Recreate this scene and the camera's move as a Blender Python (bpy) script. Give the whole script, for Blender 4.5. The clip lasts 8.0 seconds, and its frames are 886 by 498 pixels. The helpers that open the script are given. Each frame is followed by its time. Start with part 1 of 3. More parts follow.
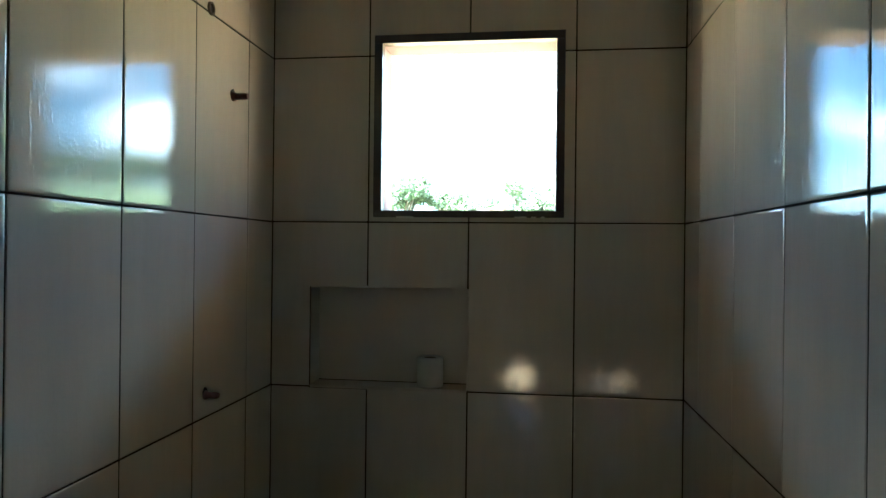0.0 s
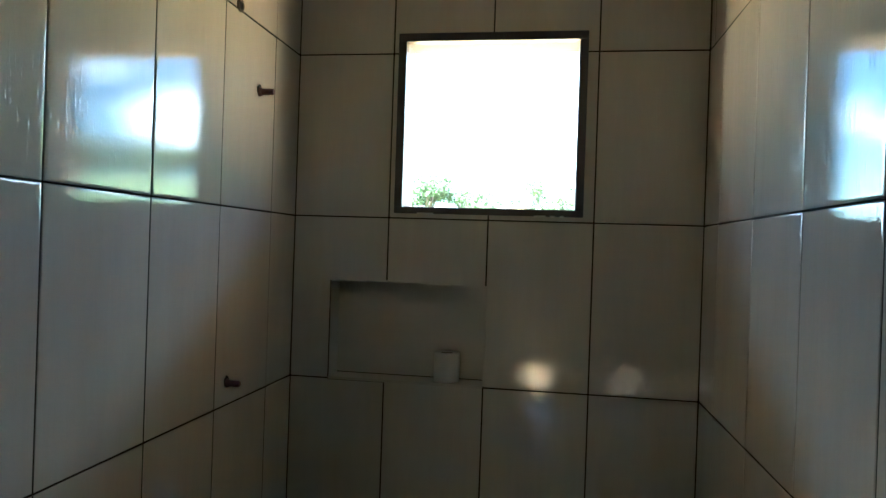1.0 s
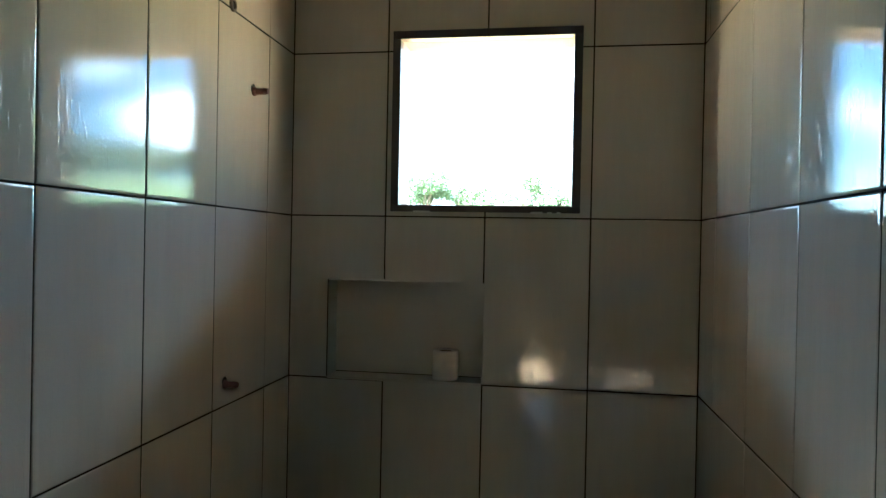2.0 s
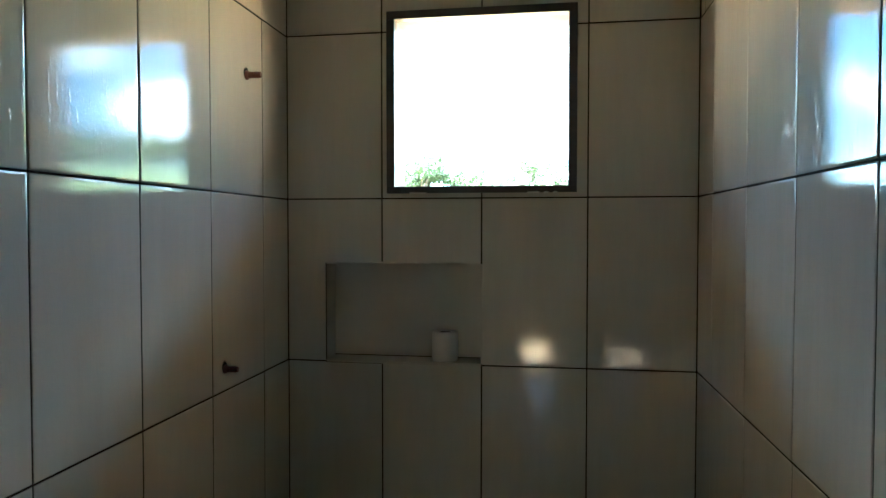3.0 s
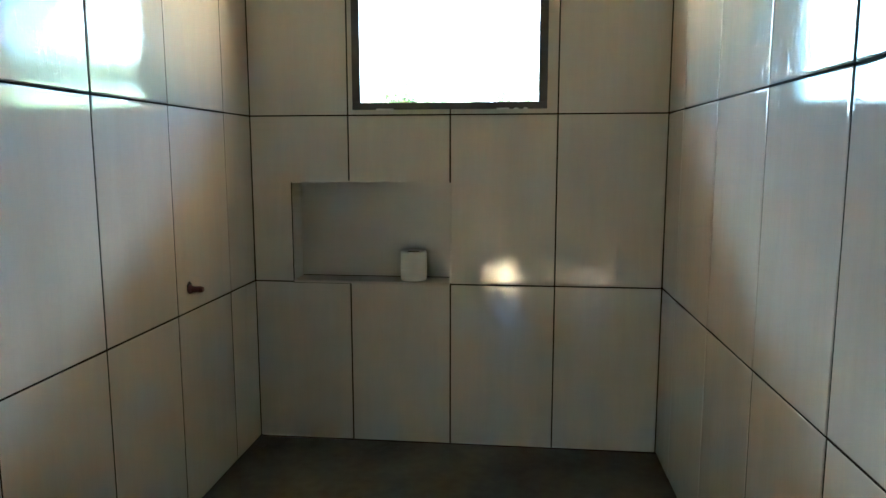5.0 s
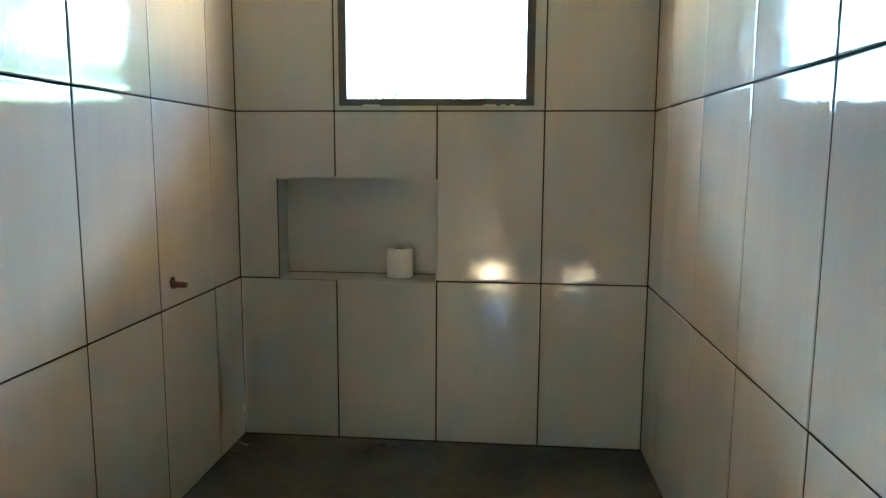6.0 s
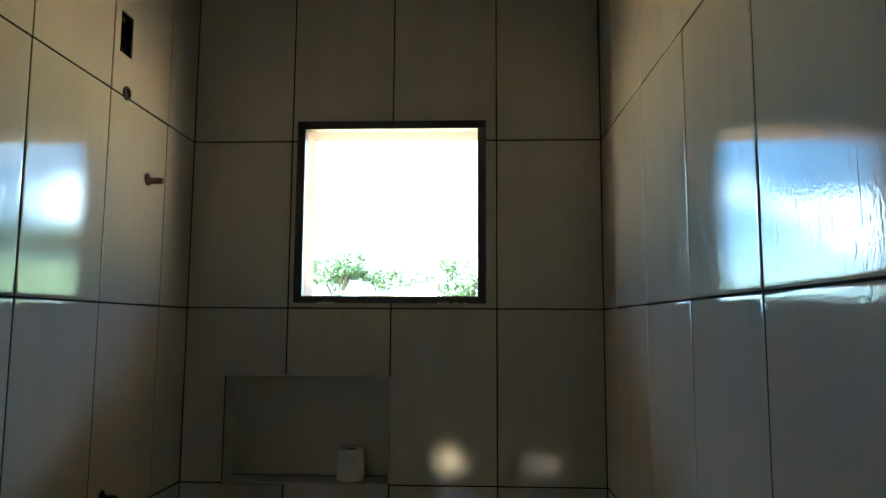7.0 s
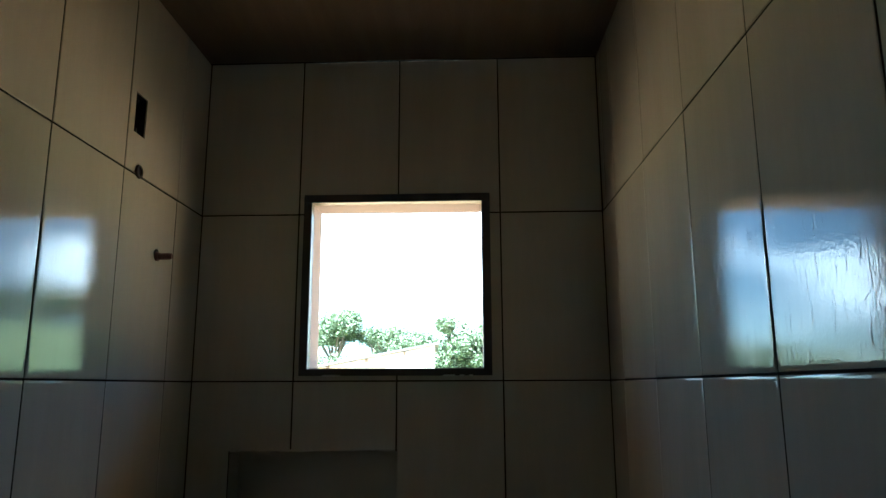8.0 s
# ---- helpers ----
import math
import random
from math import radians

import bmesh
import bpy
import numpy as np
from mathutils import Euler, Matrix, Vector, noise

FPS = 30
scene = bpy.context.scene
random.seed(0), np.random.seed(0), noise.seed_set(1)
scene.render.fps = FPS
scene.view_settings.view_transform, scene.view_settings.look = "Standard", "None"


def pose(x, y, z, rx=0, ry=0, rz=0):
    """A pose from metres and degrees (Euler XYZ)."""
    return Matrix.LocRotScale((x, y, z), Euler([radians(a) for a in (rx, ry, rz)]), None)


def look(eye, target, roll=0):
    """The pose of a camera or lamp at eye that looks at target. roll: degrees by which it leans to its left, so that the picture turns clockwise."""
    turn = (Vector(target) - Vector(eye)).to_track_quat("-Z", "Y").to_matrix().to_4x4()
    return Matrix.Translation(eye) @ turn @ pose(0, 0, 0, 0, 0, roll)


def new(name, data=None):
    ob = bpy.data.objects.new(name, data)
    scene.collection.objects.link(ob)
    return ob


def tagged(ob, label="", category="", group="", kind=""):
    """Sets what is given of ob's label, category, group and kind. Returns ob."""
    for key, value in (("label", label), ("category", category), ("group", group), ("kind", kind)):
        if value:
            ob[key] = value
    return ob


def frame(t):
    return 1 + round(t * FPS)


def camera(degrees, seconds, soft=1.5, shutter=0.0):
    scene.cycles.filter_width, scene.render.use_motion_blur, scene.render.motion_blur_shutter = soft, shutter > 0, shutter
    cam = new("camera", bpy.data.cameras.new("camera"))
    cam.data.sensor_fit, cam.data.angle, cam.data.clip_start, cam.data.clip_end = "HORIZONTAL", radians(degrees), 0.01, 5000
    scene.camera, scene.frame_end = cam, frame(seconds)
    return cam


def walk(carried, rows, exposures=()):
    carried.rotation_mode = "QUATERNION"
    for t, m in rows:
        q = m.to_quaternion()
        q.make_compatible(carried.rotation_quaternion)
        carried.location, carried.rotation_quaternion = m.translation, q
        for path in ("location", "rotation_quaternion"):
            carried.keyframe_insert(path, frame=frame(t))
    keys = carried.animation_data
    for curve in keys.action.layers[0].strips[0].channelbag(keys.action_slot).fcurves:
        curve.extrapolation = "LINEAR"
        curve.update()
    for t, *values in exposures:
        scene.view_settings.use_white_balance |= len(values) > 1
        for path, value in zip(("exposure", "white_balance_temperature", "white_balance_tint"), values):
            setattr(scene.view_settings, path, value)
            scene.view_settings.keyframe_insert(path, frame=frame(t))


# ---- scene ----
cam = camera(64.9, 8.0)
PATH = [
    (0, (0.922, -2.334, 1.048), (0.651, -0.352, 1.05), 0.6),
    (0.5, (0.928, -2.338, 1.039), (0.637, -0.36, 0.994), 1.0),
    (1, (0.926, -2.361, 1.046), (0.601, -0.388, 1.039), 1.9),
    (1.2, (0.926, -2.364, 1.047), (0.63, -0.386, 1.042), 2.1),
    (2.3, (0.931, -2.353, 1.046), (0.607, -0.38, 1.017), 0.8),
    (2.5, (0.927, -2.355, 1.044), (0.61, -0.38, 1.0), 0.7),
    (3, (0.933, -2.351, 1.038), (0.617, -0.377, 0.978), 0.0),
    (3.5, (0.934, -2.346, 1.034), (0.646, -0.368, 0.967), 0.0),
    (4, (0.933, -2.347, 1.032), (0.666, -0.367, 0.932), 0.2),
    (4.5, (0.93, -2.338, 1.016), (0.662, -0.364, 0.837), -0.0),
    (4.7, (0.93, -2.329, 1.014), (0.688, -0.357, 0.79), -0.0),
    (5.8, (0.929, -2.324, 0.996), (0.721, -0.357, 0.699), -0.0),
    (6, (0.939, -2.321, 0.996), (0.745, -0.349, 0.729), 0.3),
    (6.5, (0.941, -2.321, 1.026), (0.798, -0.328, 0.938), 0.5),
    (6.8, (0.948, -2.313, 1.061), (0.856, -0.318, 1.169), 0.0),
    (7, (0.964, -2.314, 1.086), (0.876, -0.328, 1.303), 0.3),
    (7.2, (0.959, -2.321, 1.119), (0.877, -0.348, 1.436), 0.3),
    (7.5, (0.944, -2.341, 1.129), (0.879, -0.39, 1.562), 0.1),
    (8, (0.934, -2.336, 1.123), (0.858, -0.375, 1.509), -0.2),
]
walk(cam, [(t, look(eye, target, roll)) for t, eye, target, roll in PATH],
     exposures=[(0.0, 4.47, 4780, -10), (0.5, 4.72, 4780, -10), (1.0, 4.77, 4780, -10), (2.5, 4.82, 4780, -10), (3.0, 4.97, 4780, -10), (3.5, 5.22, 4780, -10), (4.0, 5.32, 4780, -10), (4.5, 5.67, 4780, -10), (5.8, 6.42, 4780, -10), (6.0, 6.42, 4780, -10), (6.5, 5.82, 4780, -10), (6.8, 4.97, 4780, -10), (7.0, 4.22, 4780, -10), (7.5, 3.28, 4780, -10), (8.0, 3.28, 4780, -10)])

# ---- world and sun ----
SUN_ELEV, SUN_AZ = 58.0, 196.0          # degrees; azimuth clockwise from +y
world = bpy.data.worlds.new("daylight")
scene.world = world
world.use_nodes = True
wn, wl = world.node_tree.nodes, world.node_tree.links
wn.clear()
w_out = wn.new("ShaderNodeOutputWorld")
w_bg = wn.new("ShaderNodeBackground")
w_sky = wn.new("ShaderNodeTexSky")
w_sky.sky_type = "NISHITA"
w_sky.sun_disc = False
w_sky.air_density, w_sky.dust_density, w_sky.ozone_density = 0.9, 0.1, 1.0
w_sky.sun_elevation, w_sky.sun_rotation = radians(SUN_ELEV), radians(SUN_AZ)
w_bg.inputs["Strength"].default_value = 0.052
w_co = wn.new("ShaderNodeTexCoord")
w_map = wn.new("ShaderNodeMapping")
w_map.inputs["Scale"].default_value = (1.0, 1.0, 1.7)
w_map.inputs["Location"].default_value = (0.35, 0.1, 0.0)
w_noise = wn.new("ShaderNodeTexNoise")
w_noise.inputs["Scale"].default_value = 4.2
w_noise.inputs["Detail"].default_value = 6.0
w_noise.inputs["Roughness"].default_value = 0.52
w_ramp = wn.new("ShaderNodeValToRGB")
w_ramp.color_ramp.elements[0].position, w_ramp.color_ramp.elements[1].position = 0.50, 0.64


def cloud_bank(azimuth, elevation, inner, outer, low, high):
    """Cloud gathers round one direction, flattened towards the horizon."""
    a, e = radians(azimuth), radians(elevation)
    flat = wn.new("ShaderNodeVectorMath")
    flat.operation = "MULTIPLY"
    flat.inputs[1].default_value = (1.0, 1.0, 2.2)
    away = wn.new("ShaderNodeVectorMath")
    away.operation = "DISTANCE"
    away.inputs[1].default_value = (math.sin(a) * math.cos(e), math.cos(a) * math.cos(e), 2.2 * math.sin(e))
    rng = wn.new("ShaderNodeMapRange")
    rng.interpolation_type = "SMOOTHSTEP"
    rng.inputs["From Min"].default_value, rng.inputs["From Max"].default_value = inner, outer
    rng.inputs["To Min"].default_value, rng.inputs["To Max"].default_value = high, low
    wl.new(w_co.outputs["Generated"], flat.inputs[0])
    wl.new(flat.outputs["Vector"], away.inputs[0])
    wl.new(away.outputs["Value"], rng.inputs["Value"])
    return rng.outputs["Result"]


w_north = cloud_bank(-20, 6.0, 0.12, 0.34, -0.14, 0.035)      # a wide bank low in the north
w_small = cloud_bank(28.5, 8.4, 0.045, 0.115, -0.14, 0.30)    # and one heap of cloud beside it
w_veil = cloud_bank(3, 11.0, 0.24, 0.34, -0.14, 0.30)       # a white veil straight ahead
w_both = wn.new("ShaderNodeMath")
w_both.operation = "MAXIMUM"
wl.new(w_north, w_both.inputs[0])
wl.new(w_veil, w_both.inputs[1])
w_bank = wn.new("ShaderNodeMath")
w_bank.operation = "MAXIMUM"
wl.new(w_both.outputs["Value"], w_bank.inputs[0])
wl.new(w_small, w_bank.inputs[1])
w_sum = wn.new("ShaderNodeMath")
w_up = wn.new("ShaderNodeSeparateXYZ")             # unseen broken cloud higher up, all round, added to brighten the side walls
w_high = wn.new("ShaderNodeMapRange")
w_high.interpolation_type = "SMOOTHSTEP"
w_high.inputs["From Min"].default_value, w_high.inputs["From Max"].default_value = 0.29, 0.40
w_high.inputs["To Min"].default_value, w_high.inputs["To Max"].default_value = -0.14, 0.26
w_most = wn.new("ShaderNodeMath")
w_most.operation = "MAXIMUM"
w_mix = wn.new("ShaderNodeMix")
w_mix.data_type = "RGBA"
w_mix.inputs["B"].default_value = (23.0, 23.0, 23.5, 1)
wl.new(w_co.outputs["Generated"], w_map.inputs["Vector"])
wl.new(w_map.outputs["Vector"], w_noise.inputs["Vector"])
wl.new(w_co.outputs["Generated"], w_up.inputs[0])
wl.new(w_up.outputs["Z"], w_high.inputs["Value"])
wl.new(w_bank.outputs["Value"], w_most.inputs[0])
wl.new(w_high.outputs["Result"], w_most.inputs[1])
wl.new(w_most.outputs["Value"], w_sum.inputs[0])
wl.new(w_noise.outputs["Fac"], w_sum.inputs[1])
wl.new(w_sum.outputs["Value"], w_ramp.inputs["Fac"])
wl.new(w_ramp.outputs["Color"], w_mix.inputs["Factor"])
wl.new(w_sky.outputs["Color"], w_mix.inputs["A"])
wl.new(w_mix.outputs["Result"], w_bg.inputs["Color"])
wl.new(w_bg.outputs["Background"], w_out.inputs["Surface"])

sun = new("sun", bpy.data.lights.new("sun", "SUN"))
sun.data.energy, sun.data.angle, sun.data.color = 5.0, radians(0.5), (1.0, 0.95, 0.87)
az, el = radians(SUN_AZ), radians(SUN_ELEV)
toward_sun = Vector((math.sin(az) * math.cos(el), math.cos(az) * math.cos(el), math.sin(el)))
sun.matrix_world = look(toward_sun * 50, (0, 0, 0))


# ---- materials ----
def material(name, base, rough=0.5, metal=0.0, second=None, scale=8.0, stretch=(1, 1, 1), amount=0.5,
             bump=0.0, bump_scale=60.0, bump_stretch=(1, 1, 1), rough_var=0.0, seeded=True, detail=5.0):
    """Principled surface with two-scale colour variation, roughness variation and relief in metres."""
    m = bpy.data.materials.new(name)
    m.use_nodes = True
    n, l = m.node_tree.nodes, m.node_tree.links
    p = n["Principled BSDF"]
    p.inputs["Roughness"].default_value, p.inputs["Metallic"].default_value = rough, metal
    co = n.new("ShaderNodeTexCoord")
    vec = co.outputs["Object"]
    if seeded:
        info = n.new("ShaderNodeObjectInfo")
        mul = n.new("ShaderNodeMath")
        mul.operation = "MULTIPLY"
        mul.inputs[1].default_value = 37.0
        l.new(info.outputs["Random"], mul.inputs[0])
        add = n.new("ShaderNodeVectorMath")
        add.operation = "ADD"
        l.new(vec, add.inputs[0])
        l.new(mul.outputs[0], add.inputs[1])
        vec = add.outputs[0]

    def noise_of(sc, st, det):
        mp = n.new("ShaderNodeMapping")
        mp.inputs["Scale"].default_value = st
        t = n.new("ShaderNodeTexNoise")
        t.inputs["Scale"].default_value, t.inputs["Detail"].default_value = sc, det
        l.new(vec, mp.inputs["Vector"])
        l.new(mp.outputs["Vector"], t.inputs["Vector"])
        return t.outputs["Fac"]

    second = second or tuple(c * 0.7 for c in base)
    big, fine = noise_of(scale, stretch, detail), noise_of(scale * 9, stretch, 3.0)
    mixf = n.new("ShaderNodeMath")
    mixf.operation = "MULTIPLY_ADD"
    mixf.inputs[1].default_value = 0.35
    l.new(fine, mixf.inputs[0])
    l.new(big, mixf.inputs[2])
    ramp = n.new("ShaderNodeMapRange")
    ramp.inputs["From Min"].default_value, ramp.inputs["From Max"].default_value = 0.42, 0.92
    ramp.inputs["To Max"].default_value = amount
    l.new(mixf.outputs[0], ramp.inputs["Value"])
    mix = n.new("ShaderNodeMix")
    mix.data_type = "RGBA"
    mix.inputs["A"].default_value, mix.inputs["B"].default_value = (*base, 1), (*second, 1)
    l.new(ramp.outputs["Result"], mix.inputs["Factor"])
    l.new(mix.outputs["Result"], p.inputs["Base Color"])
    if rough_var:
        rr = n.new("ShaderNodeMapRange")
        rr.inputs["To Min"].default_value, rr.inputs["To Max"].default_value = max(0.02, rough - rough_var), rough + rough_var
        l.new(big, rr.inputs["Value"])
        l.new(rr.outputs["Result"], p.inputs["Roughness"])
    if bump:
        b = n.new("ShaderNodeBump")
        b.inputs["Strength"].default_value, b.inputs["Distance"].default_value = 1.0, bump
        l.new(noise_of(bump_scale, bump_stretch, 3.0), b.inputs["Height"])
        l.new(b.outputs["Normal"], p.inputs["Normal"])
    return m


def glazed_tile(name):
    """Glossy off-white ceramic with faint vertical veining, a rippled glaze and a slight warp."""
    m = material(name, (0.61, 0.57, 0.495), 0.03, 0, (0.49, 0.45, 0.375), 2.4, (2.6, 0.3, 1), 0.62, detail=2.0)
    n, l = m.node_tree.nodes, m.node_tree.links
    p = n["Principled BSDF"]
    p.inputs["IOR"].default_value = 1.52
    vec = [x for x in n if x.type == "VECT_MATH"][0].outputs[0]

    def relief(sc, st, det, dist, after=None, cut=None):
        mp = n.new("ShaderNodeMapping")
        mp.inputs["Scale"].default_value = st
        t = n.new("ShaderNodeTexNoise")
        t.inputs["Scale"].default_value, t.inputs["Detail"].default_value = sc, det
        l.new(vec, mp.inputs["Vector"])
        l.new(mp.outputs["Vector"], t.inputs["Vector"])
        out = t.outputs["Fac"]
        if cut:
            r = n.new("ShaderNodeMapRange")
            r.interpolation_type = "SMOOTHSTEP"
            r.inputs["From Min"].default_value, r.inputs["From Max"].default_value = cut
            l.new(out, r.inputs["Value"])
            out = r.outputs["Result"]
        b = n.new("ShaderNodeBump")
        b.inputs["Strength"].default_value, b.inputs["Distance"].default_value = 1.0, dist
        l.new(out, b.inputs["Height"])
        if after:
            l.new(after, b.inputs["Normal"])
        return b.outputs["Normal"]

    warp = relief(5.0, (1, 0.6, 1), 0.0, 0.0006)
    ripple = relief(190.0, (1, 0.75, 1), 1.5, 0.00017, warp)
    drips = relief(130.0, (1, 0.12, 1), 1.0, 0.00010, ripple, (0.62, 0.70))
    l.new(drips, p.inputs["Normal"])
    return m


TILE = glazed_tile("glazed_tile")
GROUT = material("dark_grout", (0.015, 0.012, 0.009), 0.9, 0, None, 40, bump=0.0006, bump_scale=300, seeded=False)
GROUT.node_tree.nodes["Principled BSDF"].inputs["Specular IOR Level"].default_value = 0.1
DARK_WALL = material("bare_dark_render", (0.21, 0.165, 0.125), 0.9, 0, (0.14, 0.11, 0.08), 3, bump=0.001, bump_scale=80, seeded=False)
PLASTER = material("raw_plaster", (0.44, 0.36, 0.28), 0.9, 0, (0.34, 0.27, 0.20), 3, bump=0.001, bump_scale=80, seeded=False)
PINK = material("pink_plaster", (0.36, 0.295, 0.30), 0.85, 0, (0.30, 0.24, 0.24), 9, bump=0.0008, bump_scale=120, seeded=False)
CEILING = material("brown_ceiling", (0.18, 0.125, 0.08), 0.7, 0, (0.125, 0.085, 0.053), 4, (6, 0.6, 1), 0.7, bump=0.0005, bump_scale=60, bump_stretch=(6, 0.5, 1), seeded=False)
CONCRETE = material("damp_concrete", (0.115, 0.10, 0.078), 0.24, 0, (0.05, 0.043, 0.034), 3.0, (1, 1, 1), 0.9, bump=0.0004, bump_scale=70, rough_var=0.05, seeded=False)
STEEL = material("painted_steel", (0.055, 0.055, 0.06), 0.45, 0, (0.09, 0.07, 0.06), 25, bump=0.0003, bump_scale=200, rough_var=0.1)
NICHE_STONE = material("niche_plaster", (0.58, 0.54, 0.47), 0.3, 0, (0.50, 0.46, 0.39), 7, bump=0.0004, bump_scale=90)
LEDGE = material("ledge_stone", (0.50, 0.45, 0.38), 0.4, 0, (0.40, 0.34, 0.27), 14, bump=0.0004, bump_scale=120)
PVC = material("brown_plastic", (0.20, 0.09, 0.07), 0.45, 0, (0.12, 0.055, 0.045), 60, bump=0.0003, bump_scale=300)
SOCKET = material("dark_cavity", (0.02, 0.018, 0.016), 0.8, 0, None, 30, seeded=False)
PAPER = material("white_paper", (0.80, 0.79, 0.76), 0.95, 0, (0.72, 0.70, 0.67), 30, (1, 1, 0.3), bump=0.0006, bump_scale=400, bump_stretch=(1, 1, 0.4))
CARD = material("grey_card", (0.10, 0.085, 0.07), 0.9, 0, None, 40)
SLIVER_WHITE = material("sliver_white", (0.70, 0.68, 0.64), 0.85, 0, None, 60, bump=0.001, bump_scale=200)
GRASS = material("meadow_grass", (0.055, 0.085, 0.022), 0.9, 0, (0.11, 0.125, 0.04), 0.05, amount=0.9, bump=0.2, bump_scale=0.8, seeded=False)
LEAF = material("tree_leaf", (0.10, 0.135, 0.065), 0.55, 0, (0.15, 0.175, 0.09), 0.5, amount=0.9)
BARK = material("tree_bark", (0.16, 0.12, 0.09), 0.9, 0, None, 6, (1, 1, 0.3), bump=0.02, bump_scale=14)
LIMEWASH = material("limewash", (0.74, 0.71, 0.66), 0.9, 0, (0.60, 0.56, 0.50), 0.8, bump=0.003, bump_scale=20)
ROOFING = material("cement_roofing", (0.11, 0.10, 0.095), 0.85, 0, (0.07, 0.065, 0.06), 1.5, bump=0.004, bump_scale=12)


# ---- mesh helpers ----
def mesh_of(bm, name, mat, smooth=False):
    bmesh.ops.recalc_face_normals(bm, faces=bm.faces[:])
    me = bpy.data.meshes.new(name)
    bm.to_mesh(me)
    bm.free()
    me.materials.append(mat)
    if smooth:
        me.polygons.foreach_set("use_smooth", [True] * len(me.polygons))
    return me


def thing(name, label, category, m=None, group="", kind=""):
    ob = new(name)
    ob.empty_display_size = 0.1
    ob.matrix_basis = m or Matrix()
    return tagged(ob, label, category, group, kind)


def part(name, bm, mat, parent, label="", m=None, smooth=False):
    ob = new(name, mesh_of(bm, name, mat, smooth))
    ob.parent = parent
    ob.matrix_basis = m or Matrix()
    if label:
        ob["label"] = label
    return ob


def add_box(bm, x0, x1, y0, y1, z0, z1, bevel=0.0, seg=1):
    r = bmesh.ops.create_cube(bm, size=1)
    bmesh.ops.scale(bm, verts=r["verts"], vec=(x1 - x0, y1 - y0, z1 - z0))
    bmesh.ops.translate(bm, verts=r["verts"], vec=((x0 + x1) / 2, (y0 + y1) / 2, (z0 + z1) / 2))
    if bevel:
        edges = list({e for v in r["verts"] for e in v.link_edges})
        bmesh.ops.bevel(bm, geom=edges, offset=bevel, segments=seg, affect="EDGES", profile=0.5)
    return bm


def box_bm(*a, **k):
    return add_box(bmesh.new(), *a, **k)


def add_lathe(bm, profile, seg=32, m=None):
    """Revolves (radius, height) pairs round z."""
    rings = []
    for r, z in profile:
        rings.append([bm.verts.new((r * math.cos(2 * math.pi * i / seg), r * math.sin(2 * math.pi * i / seg), z)) for i in range(seg)])
    for a, b in zip(rings, rings[1:]):
        for i in range(seg):
            j = (i + 1) % seg
            bm.faces.new((a[i], a[j], b[j], b[i]))
    if m:
        bmesh.ops.transform(bm, matrix=m, verts=[v for ring in rings for v in ring])
    return rings


def inset(outline, by):
    """The rectilinear outline (anticlockwise) drawn in by a distance."""
    n, made = len(outline), []
    for i in range(n):
        p, a, b = Vector(outline[i]), Vector(outline[i - 1]), Vector(outline[(i + 1) % n])
        e1, e2 = (p - a).normalized(), (b - p).normalized()
        made.append(p + by * (Vector((-e1.y, e1.x)) + Vector((-e2.y, e2.x))))
    return made


def slab_mesh(outline, depth, radius):
    """A tile whose face lies at z = 0, with a rounded, glazed rim."""
    n = len(outline)
    bm = bmesh.new()
    levels = [(0.0, -depth), (0.0, -0.7 * radius), (0.2 * radius, -0.35 * radius), (0.7 * radius, -0.14 * radius),
              (1.7 * radius, -0.04 * radius), (3.2 * radius, 0.0)]
    rings = [[bm.verts.new((p.x, p.y, z)) for p in inset(outline, by)] for by, z in levels]
    for k, (a, b) in enumerate(zip(rings, rings[1:])):
        for i in range(n):
            j = (i + 1) % n
            f = bm.faces.new((a[i], a[j], b[j], b[i]))
            f.smooth = k > 0
    bm.faces.new(rings[-1])
    return mesh_of(bm, "tile", TILE)


# ---- the plan of the shower room ----
ROW = 0.57                               # tile height; four rows to the ceiling
COLS_N = (0.0, 0.3425, 0.689, 1.041, 1.391)
COLS_W = (0.0, 0.207, 0.555, 0.888, 1.231, 1.576, 1.921, 2.266, 2.611, 2.75)
COLS_E = (0.0, 0.196, 0.540, 0.882, 1.226, 1.571, 1.916, 2.261, 2.606, 2.75)
TOP = 4 * ROW
WIDE, LONG, THICK = 1.391, 2.75, 0.15
FX0, FX1, FZ0, FZ1 = 0.361, 1.005, 1.157, 1.778      # window frame, outside edges
NX0, NX1, NZ0, NZ1, NDEEP = 0.139, 0.689, 0.570, 0.916, 0.10
EAST_TURN = 0.7                                       # the east wall opens a little towards the door

north_m = Matrix(((1, 0, 0, 0), (0, 0, -1, 0), (0, 1, 0, 0), (0, 0, 0, 1)))
west_m = Matrix(((0, 0, 1, 0), (1, 0, 0, 0), (0, 1, 0, 0), (0, 0, 0, 1)))
east_m = pose(WIDE, 0, 0, 0, 0, EAST_TURN) @ Matrix(((0, 0, -1, 0), (-1, 0, 0, 0), (0, 1, 0, 0), (0, 0, 0, 1)))
BACK = -0.0018                            # the bed of the joints, behind the tile faces


